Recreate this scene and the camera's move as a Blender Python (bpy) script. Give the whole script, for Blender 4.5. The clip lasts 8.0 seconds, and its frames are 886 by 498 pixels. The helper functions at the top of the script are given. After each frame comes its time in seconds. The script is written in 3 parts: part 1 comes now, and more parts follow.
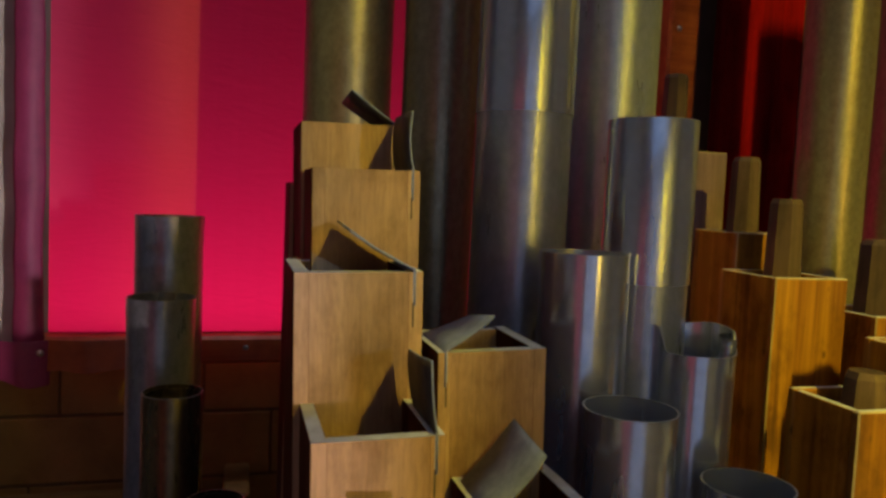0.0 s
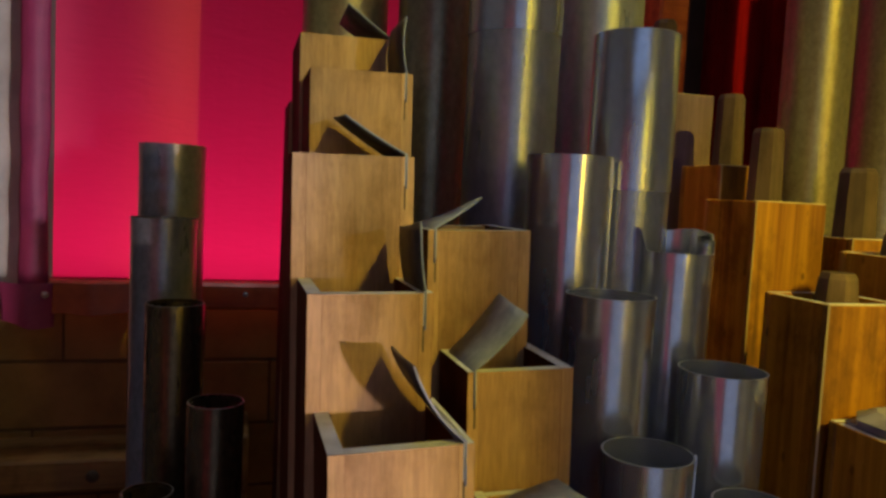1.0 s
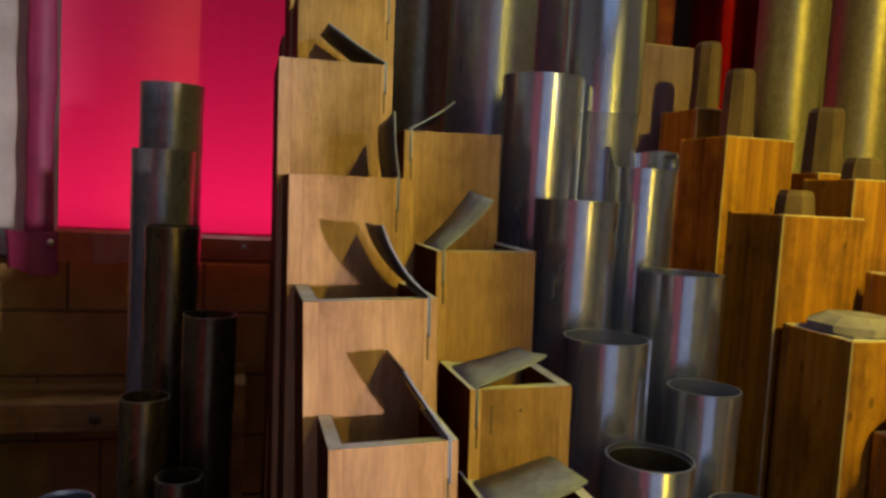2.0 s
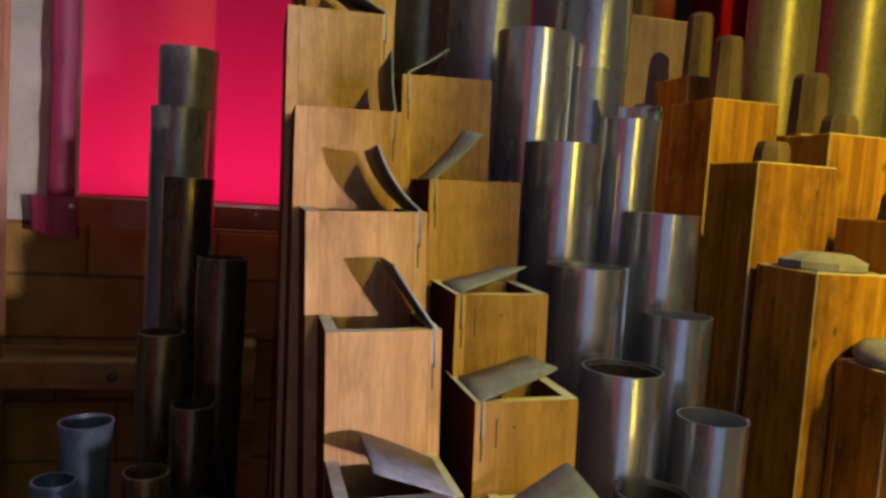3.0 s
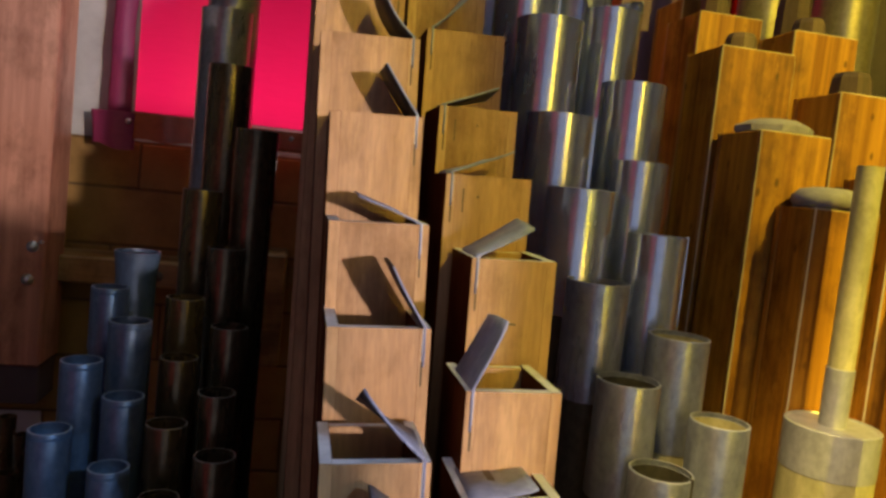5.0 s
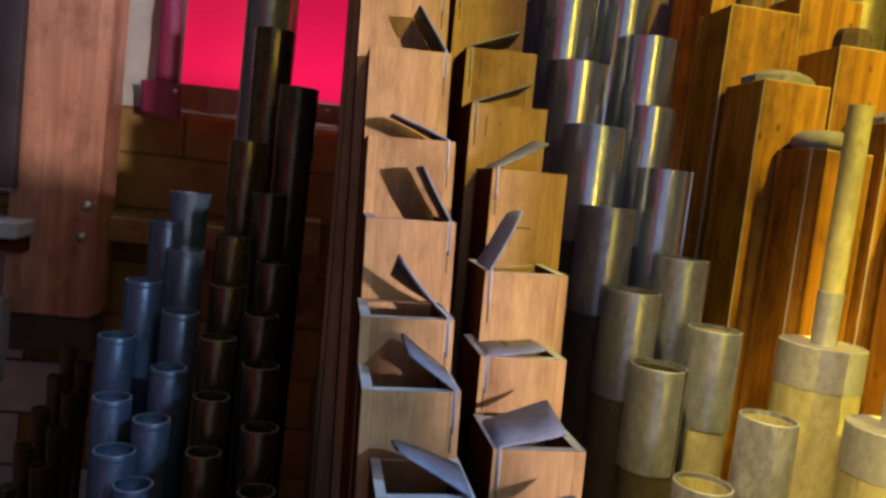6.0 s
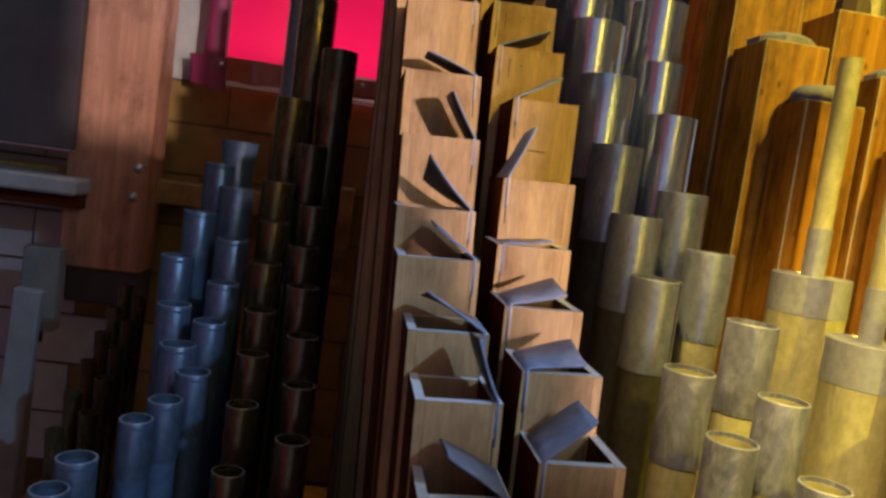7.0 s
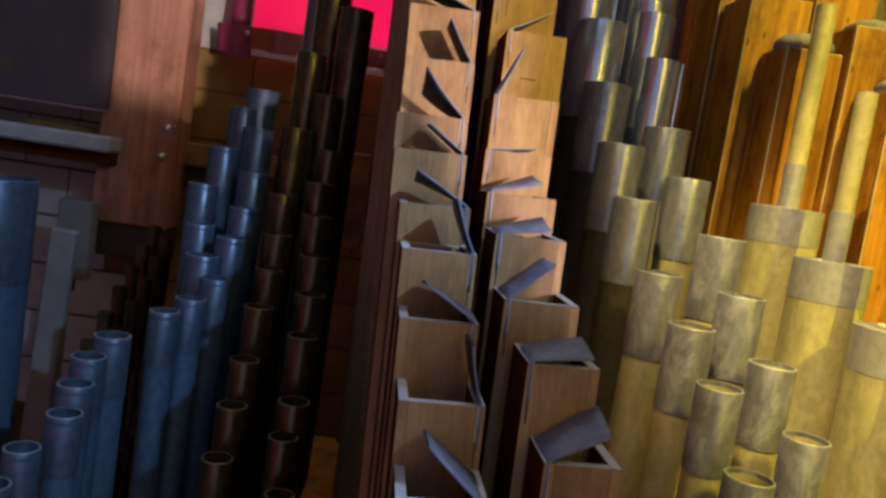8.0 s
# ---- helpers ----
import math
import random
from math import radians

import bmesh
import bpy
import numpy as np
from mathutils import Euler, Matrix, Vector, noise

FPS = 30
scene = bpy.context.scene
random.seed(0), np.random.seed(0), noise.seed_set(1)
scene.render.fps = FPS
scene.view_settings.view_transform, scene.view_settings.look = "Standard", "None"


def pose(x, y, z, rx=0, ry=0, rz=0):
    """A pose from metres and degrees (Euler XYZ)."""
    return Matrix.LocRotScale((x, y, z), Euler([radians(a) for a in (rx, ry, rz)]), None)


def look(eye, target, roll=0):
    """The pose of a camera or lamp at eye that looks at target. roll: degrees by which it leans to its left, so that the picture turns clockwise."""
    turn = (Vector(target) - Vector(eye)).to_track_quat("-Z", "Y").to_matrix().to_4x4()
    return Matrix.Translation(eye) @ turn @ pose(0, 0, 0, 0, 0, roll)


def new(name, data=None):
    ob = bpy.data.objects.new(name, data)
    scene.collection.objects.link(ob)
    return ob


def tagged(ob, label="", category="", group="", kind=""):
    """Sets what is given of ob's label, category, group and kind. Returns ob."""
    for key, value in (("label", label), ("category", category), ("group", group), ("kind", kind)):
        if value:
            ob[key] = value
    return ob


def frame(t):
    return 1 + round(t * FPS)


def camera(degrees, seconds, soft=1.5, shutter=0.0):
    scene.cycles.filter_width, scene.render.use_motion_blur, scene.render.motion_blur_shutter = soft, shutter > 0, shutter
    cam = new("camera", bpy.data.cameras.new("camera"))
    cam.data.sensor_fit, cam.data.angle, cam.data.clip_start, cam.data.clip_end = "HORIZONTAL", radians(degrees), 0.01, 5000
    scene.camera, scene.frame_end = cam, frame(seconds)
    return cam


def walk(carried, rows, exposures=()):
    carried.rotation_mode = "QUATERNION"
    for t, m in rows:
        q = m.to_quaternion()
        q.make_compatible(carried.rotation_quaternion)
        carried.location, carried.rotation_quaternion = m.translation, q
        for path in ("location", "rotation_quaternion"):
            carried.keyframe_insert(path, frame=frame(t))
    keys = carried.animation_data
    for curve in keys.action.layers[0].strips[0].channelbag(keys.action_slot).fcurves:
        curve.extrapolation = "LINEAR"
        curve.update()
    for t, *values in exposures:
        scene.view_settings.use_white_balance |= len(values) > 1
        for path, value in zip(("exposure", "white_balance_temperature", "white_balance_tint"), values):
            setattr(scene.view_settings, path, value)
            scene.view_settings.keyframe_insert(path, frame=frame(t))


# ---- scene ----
cam = camera(62.0, 8.0, soft=2.9)
PATH = [
    (0, (0.048, 0.104, 1.921), (0.582, 2.026, 1.783), 2.6),
    (0.5, (0.054, 0.086, 1.874), (0.59, 2.008, 1.731), 2.8),
    (1, (0.049, 0.065, 1.837), (0.585, 1.987, 1.693), 2.9),
    (1.5, (0.056, 0.038, 1.793), (0.589, 1.96, 1.645), 3.1),
    (3, (0.068, -0.048, 1.709), (0.561, 1.885, 1.555), 3.8),
    (3.5, (0.07, -0.079, 1.669), (0.541, 1.859, 1.512), 4.3),
    (4, (0.088, -0.114, 1.635), (0.533, 1.829, 1.475), 5.0),
    (4.5, (0.097, -0.15, 1.599), (0.517, 1.799, 1.438), 5.6),
    (6, (0.09, -0.268, 1.504), (0.407, 1.699, 1.329), 6.6),
    (6.5, (0.09, -0.312, 1.466), (0.37, 1.66, 1.291), 7.2),
    (7, (0.087, -0.362, 1.437), (0.332, 1.615, 1.256), 7.8),
    (7.5, (0.1, -0.413, 1.399), (0.315, 1.567, 1.209), 8.3),
    (8, (0.113, -0.445, 1.366), (0.302, 1.536, 1.171), 8.8),
]
walk(cam, [(t, look(eye, target, roll)) for t, eye, target, roll in PATH], exposures=[(0, -0.32), (1.5, -0.12), (3, 0.05), (5, 0.10), (8, 0.16)])

# ---- world, lamps, exposure ----
world = bpy.data.worlds.new("world")
scene.world = world
world.use_nodes = True
world.node_tree.nodes["Background"].inputs["Color"].default_value = (0.35, 0.45, 0.7, 1)
world.node_tree.nodes["Background"].inputs["Strength"].default_value = 0.02


def lamp(name, kind, place, target, power, color, size=0.2, size_y=None, cone=60, blend=0.5):
    data = bpy.data.lights.new(name, kind)
    data.energy, data.color = power, color
    if kind == "AREA":
        data.shape, data.size, data.size_y = "RECTANGLE", size, size_y or size
    else:
        data.shadow_soft_size = size
    if kind == "SPOT":
        data.spot_size, data.spot_blend = radians(cone), blend
    ob = new(name, data)
    ob.matrix_world = look(place, target)
    return ob


# two lamps outside, whose beams are cut by unseen added boards, an added yellow spot from above, an added strip of
# yellow light, a cool daylight lamp inside, two added cool fills, an added backlight for a pink sheet, and daylight
# behind the red cloth
lamp("work_lamp", "POINT", (1.75, -3.40, 1.80), (0.2, 0.3, 1.5), 660, (1.0, 0.83, 0.82), 0.05)
lamp("yellow_lamp", "AREA", (1.00, -1.90, 3.60), (0.5, 0.3, 1.4), 150, (1.0, 0.83, 0.07), 0.05, 0.26)
# Added spot that brightens the canisters, lead pipes and stopped pipes.
lamp("added_yellow_spot", "SPOT", (-0.40, -0.80, 3.30), (0.705, 0.28, 1.16), 340, (1.0, 0.76, 0.30), 0.06, cone=14.8, blend=0.6)
# Added yellow strip, mirrored in the tin pipes as narrow streaks.
lamp("yellow_streak_strip", "AREA", (0.645, -0.955, 2.20), (0.58, 0.6, 2.20), 1.45, (1.0, 0.82, 0.0), 0.06, 1.0)
lamp("daylight_lamp", "AREA", (0.78, -0.80, 2.06), (0.0, 0.8, 1.6), 12.0, (0.31, 0.58, 1.0), 0.02, 0.02)
# Two added cool fills before the pipes, for grey-blue metal; no window stands there.
lamp("cool_fill", "AREA", (0.05, -0.95, 3.00), (0.05, 0.45, 1.5), 2.6, (0.38, 0.58, 1.0), 1.2, 1.2)
lamp("cool_fill", "AREA", (0.10, -0.975, 1.80), (0.10, 1.0, 1.80), 1.75, (0.56, 0.67, 1.0), 0.9, 1.8)
# Added lamp that makes the unseen pink sheet glow.
lamp("pink_sheet_lamp", "AREA", (-1.0, -0.985, 1.60), (-1.0, 1.0, 1.60), 2.4, (1.0, 0.9, 0.9), 1.0, 1.8)
lamp("screen_lamp", "AREA", (0.15, 1.80, 1.58), (0.15, 1.5, 1.86), 4.4, (1.0, 0.9, 0.9), 1.1, 0.12)
lamp("ceiling_lamp", "AREA", (0.10, 1.40, 4.0), (0.10, 0.5, 1.5), 6.5, (0.80, 0.86, 1.0), 0.4, 0.4)

# ---- materials ----


def material(name, base, rough=0.6, metal=0.0):
    mat = bpy.data.materials.new(name)
    mat.use_nodes = True
    shader = mat.node_tree.nodes["Principled BSDF"]
    shader.inputs["Base Color"].default_value = (*base, 1)
    shader.inputs["Roughness"].default_value = rough
    shader.inputs["Metallic"].default_value = metal
    return mat, mat.node_tree, shader


def add(tree, kind, **values):
    node = tree.nodes.new(kind)
    for key, value in values.items():
        node.inputs[key.replace("_", " ")].default_value = value
    return node


def coords(tree, scale, shift=7.0):
    """Object coordinates, stretched by scale and moved by the object's random number."""
    place, info = tree.nodes.new("ShaderNodeTexCoord"), tree.nodes.new("ShaderNodeObjectInfo")
    move = tree.nodes.new("ShaderNodeVectorMath")
    move.operation = "MULTIPLY_ADD"
    tree.links.new(info.outputs["Random"], move.inputs[0])
    move.inputs[1].default_value = (shift, shift * 1.7, shift * 0.6)
    tree.links.new(place.outputs["Object"], move.inputs[2])
    mapped = tree.nodes.new("ShaderNodeMapping")
    mapped.inputs["Scale"].default_value = scale
    tree.links.new(move.outputs[0], mapped.inputs["Vector"])
    return mapped.outputs["Vector"]


def ramp(tree, source, stops):
    node = tree.nodes.new("ShaderNodeValToRGB")
    while len(node.color_ramp.elements) < len(stops):
        node.color_ramp.elements.new(0.5)
    for element, (at, color) in zip(node.color_ramp.elements, stops):
        element.position, element.color = at, (*color, 1)
    tree.links.new(source, node.inputs["Fac"])
    return node.outputs["Color"]


def mix(tree, kind, factor, a, b):
    node = tree.nodes.new("ShaderNodeMix")
    node.data_type, node.blend_type = "RGBA", kind
    if isinstance(factor, float):
        node.inputs["Factor"].default_value = factor
    else:
        tree.links.new(factor, node.inputs["Factor"])
    for socket, value in ((node.inputs[6], a), (node.inputs[7], b)):
        if isinstance(value, tuple):
            socket.default_value = (*value, 1)
        else:
            tree.links.new(value, socket)
    return node.outputs[2]


def relief(tree, shader, height, strength, distance):
    bump = tree.nodes.new("ShaderNodeBump")
    bump.inputs["Strength"].default_value, bump.inputs["Distance"].default_value = strength, distance
    tree.links.new(height, bump.inputs["Height"])
    tree.links.new(bump.outputs["Normal"], shader.inputs["Normal"])


def wood(name, dark, light, rough=0.5, grain=(90, 90, 4), stain=0.5, bands=0.55, fleck=0.0, worn=0.0):
    """Sawn board: long grain along z, broad bands, stains and a fine relief."""
    mat, tree, shader = material(name, light, rough)
    fine = add(tree, "ShaderNodeTexNoise", Scale=1.0, Detail=5.0, Roughness=0.65)
    tree.links.new(coords(tree, grain), fine.inputs["Vector"])
    band = add(tree, "ShaderNodeTexNoise", Scale=1.0, Detail=2.0, Distortion=0.6)
    tree.links.new(coords(tree, (grain[0] * 0.25, grain[1] * 0.25, grain[2] * 0.25)), band.inputs["Vector"])
    spot = add(tree, "ShaderNodeTexNoise", Scale=14.0, Detail=6.0, Roughness=0.7)
    tree.links.new(coords(tree, (1, 1, 0.6), 3.0), spot.inputs["Vector"])
    middle = tuple((a + b) / 2 for a, b in zip(dark, light))
    color = ramp(tree, fine.outputs["Fac"], [(0.32, dark), (0.5, middle), (0.64, light)])
    color = mix(tree, "SOFT_LIGHT", bands, color, ramp(tree, band.outputs["Fac"], [(0.3, (0.2, 0.2, 0.2)), (0.7, (0.85, 0.85, 0.85))]))
    color = mix(tree, "MULTIPLY", stain, color, ramp(tree, spot.outputs["Fac"], [(0.36, (0.42, 0.36, 0.3)), (0.52, (1, 1, 1))]))
    if fleck:
        ray = add(tree, "ShaderNodeTexNoise", Scale=1.0, Detail=2.0)
        tree.links.new(coords(tree, (420, 420, 55), 2.0), ray.inputs["Vector"])
        color = mix(tree, "OVERLAY", fleck, color, ramp(tree, ray.outputs["Fac"], [(0.36, (0.3, 0.3, 0.3)), (0.62, (0.72, 0.72, 0.72))]))
    if worn:
        # rubbed pale scratches, dark dents and drips
        rub = add(tree, "ShaderNodeTexNoise", Scale=1.0, Detail=6.0, Roughness=0.75)
        tree.links.new(coords(tree, (34, 34, 11), 6.0), rub.inputs["Vector"])
        color = mix(tree, "MIX", ramp(tree, rub.outputs["Fac"], [(0.60, (0, 0, 0)), (0.70, (worn * 0.5,) * 3)]), color, tuple(min(1, c * 1.35 + 0.03) for c in light))
        dent = add(tree, "ShaderNodeTexVoronoi", Scale=1.0)
        tree.links.new(coords(tree, (46, 46, 24), 9.0), dent.inputs["Vector"])
        color = mix(tree, "MIX", ramp(tree, dent.outputs["Distance"], [(0.07, (worn,) * 3), (0.15, (0, 0, 0))]), color, tuple(c * 0.3 for c in dark))
        drip = add(tree, "ShaderNodeTexNoise", Scale=1.0, Detail=3.0)
        tree.links.new(coords(tree, (70, 70, 5), 8.0), drip.inputs["Vector"])
        color = mix(tree, "MULTIPLY", worn, color, ramp(tree, drip.outputs["Fac"], [(0.30, (0.5, 0.42, 0.35)), (0.42, (1, 1, 1))]))
    tree.links.new(color, shader.inputs["Base Color"])
    tree.links.new(ramp(tree, spot.outputs["Fac"], [(0.3, (rough + 0.2,) * 3), (0.7, (rough - 0.06,) * 3)]), shader.inputs["Roughness"])
    relief(tree, shader, fine.outputs["Fac"], 0.25, 0.0008)
    return mat


def pipe_metal(name, dark, light, rough=0.3, dirt=(0.2, 0.18, 0.15), metal=0.9, smears=0.5, polish=0.0, clouds=0.0):
    """Organ metal of tin and lead: spots, smears along the sheet and dull patches."""
    mat, tree, shader = material(name, light, rough, metal)
    spot = add(tree, "ShaderNodeTexNoise", Scale=1.0, Detail=4.0, Roughness=0.6)
    tree.links.new(coords(tree, (150, 150, 110)), spot.inputs["Vector"])
    smear = add(tree, "ShaderNodeTexNoise", Scale=1.0, Detail=4.0, Roughness=0.6)
    tree.links.new(coords(tree, (40, 40, 7), 4.0), smear.inputs["Vector"])
    patch = add(tree, "ShaderNodeTexNoise", Scale=22.0, Detail=6.0, Roughness=0.7)
    tree.links.new(coords(tree, (1, 1, 0.7), 5.0), patch.inputs["Vector"])
    color = ramp(tree, spot.outputs["Fac"], [(0.3, dark), (0.65, light)])
    color = mix(tree, "MULTIPLY", smears, color, ramp(tree, smear.outputs["Fac"], [(0.3, (0.55, 0.55, 0.55)), (0.6, (1, 1, 1))]))
    color = mix(tree, "MIX", ramp(tree, patch.outputs["Fac"], [(0.55, (0, 0, 0)), (0.75, (0.7, 0.7, 0.7))]), color, dirt)
    if clouds:
        # dusty blooms and long dull runs
        bloom = add(tree, "ShaderNodeTexNoise", Scale=1.0, Detail=7.0, Roughness=0.72, Distortion=0.7)
        tree.links.new(coords(tree, (42, 42, 17), 11.0), bloom.inputs["Vector"])
        pale = tuple(min(1.0, c * 1.7 + 0.06) for c in light)
        color = mix(tree, "MIX", ramp(tree, bloom.outputs["Fac"], [(0.48, (0, 0, 0)), (0.66, (clouds,) * 3)]), color, pale)
        color = mix(tree, "MULTIPLY", clouds, color, ramp(tree, bloom.outputs["Fac"], [(0.30, (0.55, 0.52, 0.48)), (0.44, (1, 1, 1))]))
    tree.links.new(color, shader.inputs["Base Color"])
    tree.links.new(ramp(tree, smear.outputs["Fac"], [(0.3, (rough + 0.09,) * 3), (0.7, (rough - 0.03,) * 3)]), shader.inputs["Roughness"])
    shader.inputs["Coat Weight"].default_value, shader.inputs["Coat Roughness"].default_value, shader.inputs["Coat IOR"].default_value = polish, 0.09, 2.2
    relief(tree, shader, smear.outputs["Fac"], 0.008, 0.0012)
    return mat


def plaster(name, dark, light, scale=9.0, rough=0.85):
    mat, tree, shader = material(name, light, rough)
    patch = add(tree, "ShaderNodeTexNoise", Scale=scale, Detail=8.0, Roughness=0.65)
    tree.links.new(coords(tree, (1, 1, 1)), patch.inputs["Vector"])
    fine = add(tree, "ShaderNodeTexNoise", Scale=scale * 18, Detail=3.0)
    tree.links.new(coords(tree, (1, 1, 1)), fine.inputs["Vector"])
    tree.links.new(ramp(tree, patch.outputs["Fac"], [(0.3, dark), (0.65, light)]), shader.inputs["Base Color"])
    relief(tree, shader, fine.outputs["Fac"], 0.3, 0.001)
    return mat


PINE = wood("pale_pine", (0.34, 0.18, 0.072), (0.43, 0.245, 0.105), 0.55, stain=0.6, bands=0.25, fleck=0.22)
PINE_EDGE = wood("pale_pine_edge", (0.38, 0.205, 0.083), (0.48, 0.28, 0.125), 0.55, stain=0.5, bands=0.25, fleck=0.22)
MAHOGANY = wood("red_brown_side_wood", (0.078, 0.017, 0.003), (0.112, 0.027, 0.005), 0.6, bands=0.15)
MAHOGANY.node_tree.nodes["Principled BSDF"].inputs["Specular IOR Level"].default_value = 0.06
# End grain is paled to carry the light from above on the tops.
ENDGRAIN = plaster("lit_end_grain", (0.50, 0.49, 0.53), (0.74, 0.73, 0.78), 60)
OAK = wood("varnished_brown_wood", (0.22, 0.082, 0.004), (0.44, 0.192, 0.015), 0.40, (120, 120, 3), 0.85, 0.6, worn=0.8)
OAK_EDGE = wood("rubbed_pale_edge", (0.42, 0.30, 0.16), (0.62, 0.48, 0.30), 0.6)
# Side wood is lightened to stand in for warm light on the sides.
OAK_SIDE = wood("lightened_varnished_side_wood", (0.33, 0.136, 0.010), (0.53, 0.228, 0.019), 0.6, (120, 120, 3), 0.8, 0.5, worn=0.6)
OAK_SIDE.node_tree.nodes["Principled BSDF"].inputs["Specular IOR Level"].default_value = 0.12
HANDLE = wood("worn_handle_wood", (0.055, 0.030, 0.021), (0.118, 0.066, 0.044), 0.6)
POST = wood("planed_deal", (0.31, 0.125, 0.070), (0.48, 0.22, 0.135), 0.6, (45, 45, 2.5), 0.55, bands=0.35)
BEAM = wood("rail_wood", (0.20, 0.110, 0.030), (0.34, 0.195, 0.055), 0.6, (4, 60, 60))
LEATHER = plaster("grey_leather", (0.17, 0.145, 0.185), (0.31, 0.275, 0.33), 40)
TIN = pipe_metal("spotted_tin", (0.57, 0.61, 0.70), (0.69, 0.73, 0.82), 0.185, (0.50, 0.53, 0.60), 0.76, 0.35, clouds=0.10)
PLAIN = pipe_metal("bluish_plain_metal", (0.050, 0.078, 0.132), (0.085, 0.125, 0.196), 0.42, (0.045, 0.060, 0.085), 0.2, 0.3)
DULL_TIN = pipe_metal("dull_tin_body", (0.40, 0.44, 0.52), (0.51, 0.55, 0.63), 0.29, (0.40, 0.42, 0.46), 0.63, 0.35, clouds=0.12)
PLAIN_SLIDE = pipe_metal("bluish_slide_metal", (0.070, 0.095, 0.145), (0.118, 0.145, 0.208), 0.32, (0.062, 0.075, 0.10), 0.55, 0.3)
LEAD = pipe_metal("dull_lead", (0.42, 0.36, 0.165), (0.53, 0.46, 0.23), 0.42, (0.36, 0.31, 0.16), 0.15, 0.6, clouds=0.28)
CAP = pipe_metal("grey_lead_cap", (0.36, 0.345, 0.34), (0.49, 0.47, 0.46), 0.38, (0.34, 0.32, 0.31), 0.3, 0.5)
DAYLIT = pipe_metal("daylit_pipe_metal", (0.21, 0.20, 0.215), (0.30, 0.285, 0.305), 0.28, (0.15, 0.12, 0.10), 0.6, 0.4, clouds=0.15)
ZINC = pipe_metal("grey_speckled_slide", (0.165, 0.160, 0.20), (0.245, 0.240, 0.29), 0.36, (0.40, 0.39, 0.43), 0.3, 0.9, clouds=0.7)
GREY_SLIDE = pipe_metal("dull_grey_slide", (0.26, 0.27, 0.30), (0.38, 0.39, 0.425), 0.28, (0.42, 0.425, 0.44), 0.62, 0.6, clouds=0.3)
RIM = pipe_metal("bright_cut_rim", (0.44, 0.45, 0.48), (0.56, 0.57, 0.60), 0.40, (0.40, 0.41, 0.43), 0.3, 0.2)
BLUE_RIM = pipe_metal("dull_blue_rim", (0.16, 0.19, 0.24), (0.24, 0.28, 0.34), 0.42, (0.14, 0.16, 0.19), 0.3, 0.3)
DARK_RIM = pipe_metal("dull_brown_rim", (0.20, 0.16, 0.12), (0.30, 0.25, 0.19), 0.42, (0.14, 0.11, 0.08), 0.3, 0.3)
BRONZE = pipe_metal("tarnished_shaded_metal", (0.080, 0.050, 0.022), (0.140, 0.094, 0.044), 0.25, (0.055, 0.034, 0.016), 0.68, 0.4, clouds=0.2)
FLAP = pipe_metal("zinc_sheet", (0.21, 0.225, 0.33), (0.30, 0.32, 0.45), 0.58, (0.17, 0.175, 0.24), 0.25)
UNDERSIDE = pipe_metal("shaded_flap_underside", (0.045, 0.032, 0.026), (0.085, 0.065, 0.055), 0.55, (0.03, 0.022, 0.018), 0.2)
STEEL = pipe_metal("galvanised_bolt", (0.5, 0.5, 0.5), (0.7, 0.7, 0.7), 0.35)
WALL = plaster("painted_masonry", (0.30, 0.28, 0.25), (0.44, 0.42, 0.38))
OCHRE = plaster("mirrored_yellow", (0.42, 0.28, 0.02), (0.56, 0.40, 0.035))
WHITE_WALL = plaster("lightened_white_blocks", (0.46, 0.44, 0.44), (0.62, 0.60, 0.60))
BLOCK = plaster("amber_brown_blocks", (0.19, 0.103, 0.024), (0.32, 0.178, 0.046))
JOINT = plaster("dusty_mortar", (0.06, 0.045, 0.025), (0.12, 0.09, 0.05), 30)
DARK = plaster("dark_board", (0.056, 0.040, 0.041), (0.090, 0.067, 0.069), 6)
FLOOR = wood("dusty_floorboards", (0.10, 0.07, 0.05), (0.20, 0.15, 0.11), 0.8, (4, 50, 50))
UNSEEN_GREY = plaster("unseen_board_grey", (0.22, 0.22, 0.235), (0.33, 0.33, 0.35), 5)
WHITE = plaster("chalk_white_paint", (0.30, 0.29, 0.28), (0.46, 0.45, 0.44), 12)
MAUVE = wood("bare_mauve_wood", (0.18, 0.110, 0.15), (0.28, 0.175, 0.23), 0.7, stain=0.4)
SLAT = plaster("grey_weathered_slat", (0.15, 0.145, 0.14), (0.24, 0.235, 0.23), 12)
FRAME_CLOTH = plaster("crimson_frame_cloth", (0.17, 0.015, 0.06), (0.28, 0.03, 0.10), 14, 0.6)
WALL_JOINT = plaster("brown_painted_joint", (0.10, 0.055, 0.016), (0.17, 0.095, 0.028), 30)
DARK_RED = wood("dark_red_stain", (0.13, 0.0012, 0.003), (0.21, 0.0022, 0.005), 0.8)
DARK_RED.node_tree.nodes["Principled BSDF"].inputs["Specular IOR Level"].default_value = 0.05
TARNISH = pipe_metal("tarnished_bass_metal", (0.27, 0.225, 0.14), (0.38, 0.325, 0.21), 0.31, (0.19, 0.14, 0.07), 0.65, 0.4)
FRAME_WOOD = wood("red_stained_frame", (0.34, 0.065, 0.014), (0.54, 0.13, 0.032), 0.30, (4, 60, 60))

# Dark olive that puts the shade below the slides into the body colour.
SHADED_BODY = pipe_metal("shaded_olive_body", (0.060, 0.050, 0.028), (0.105, 0.090, 0.055), 0.5, (0.04, 0.032, 0.02), 0.3)
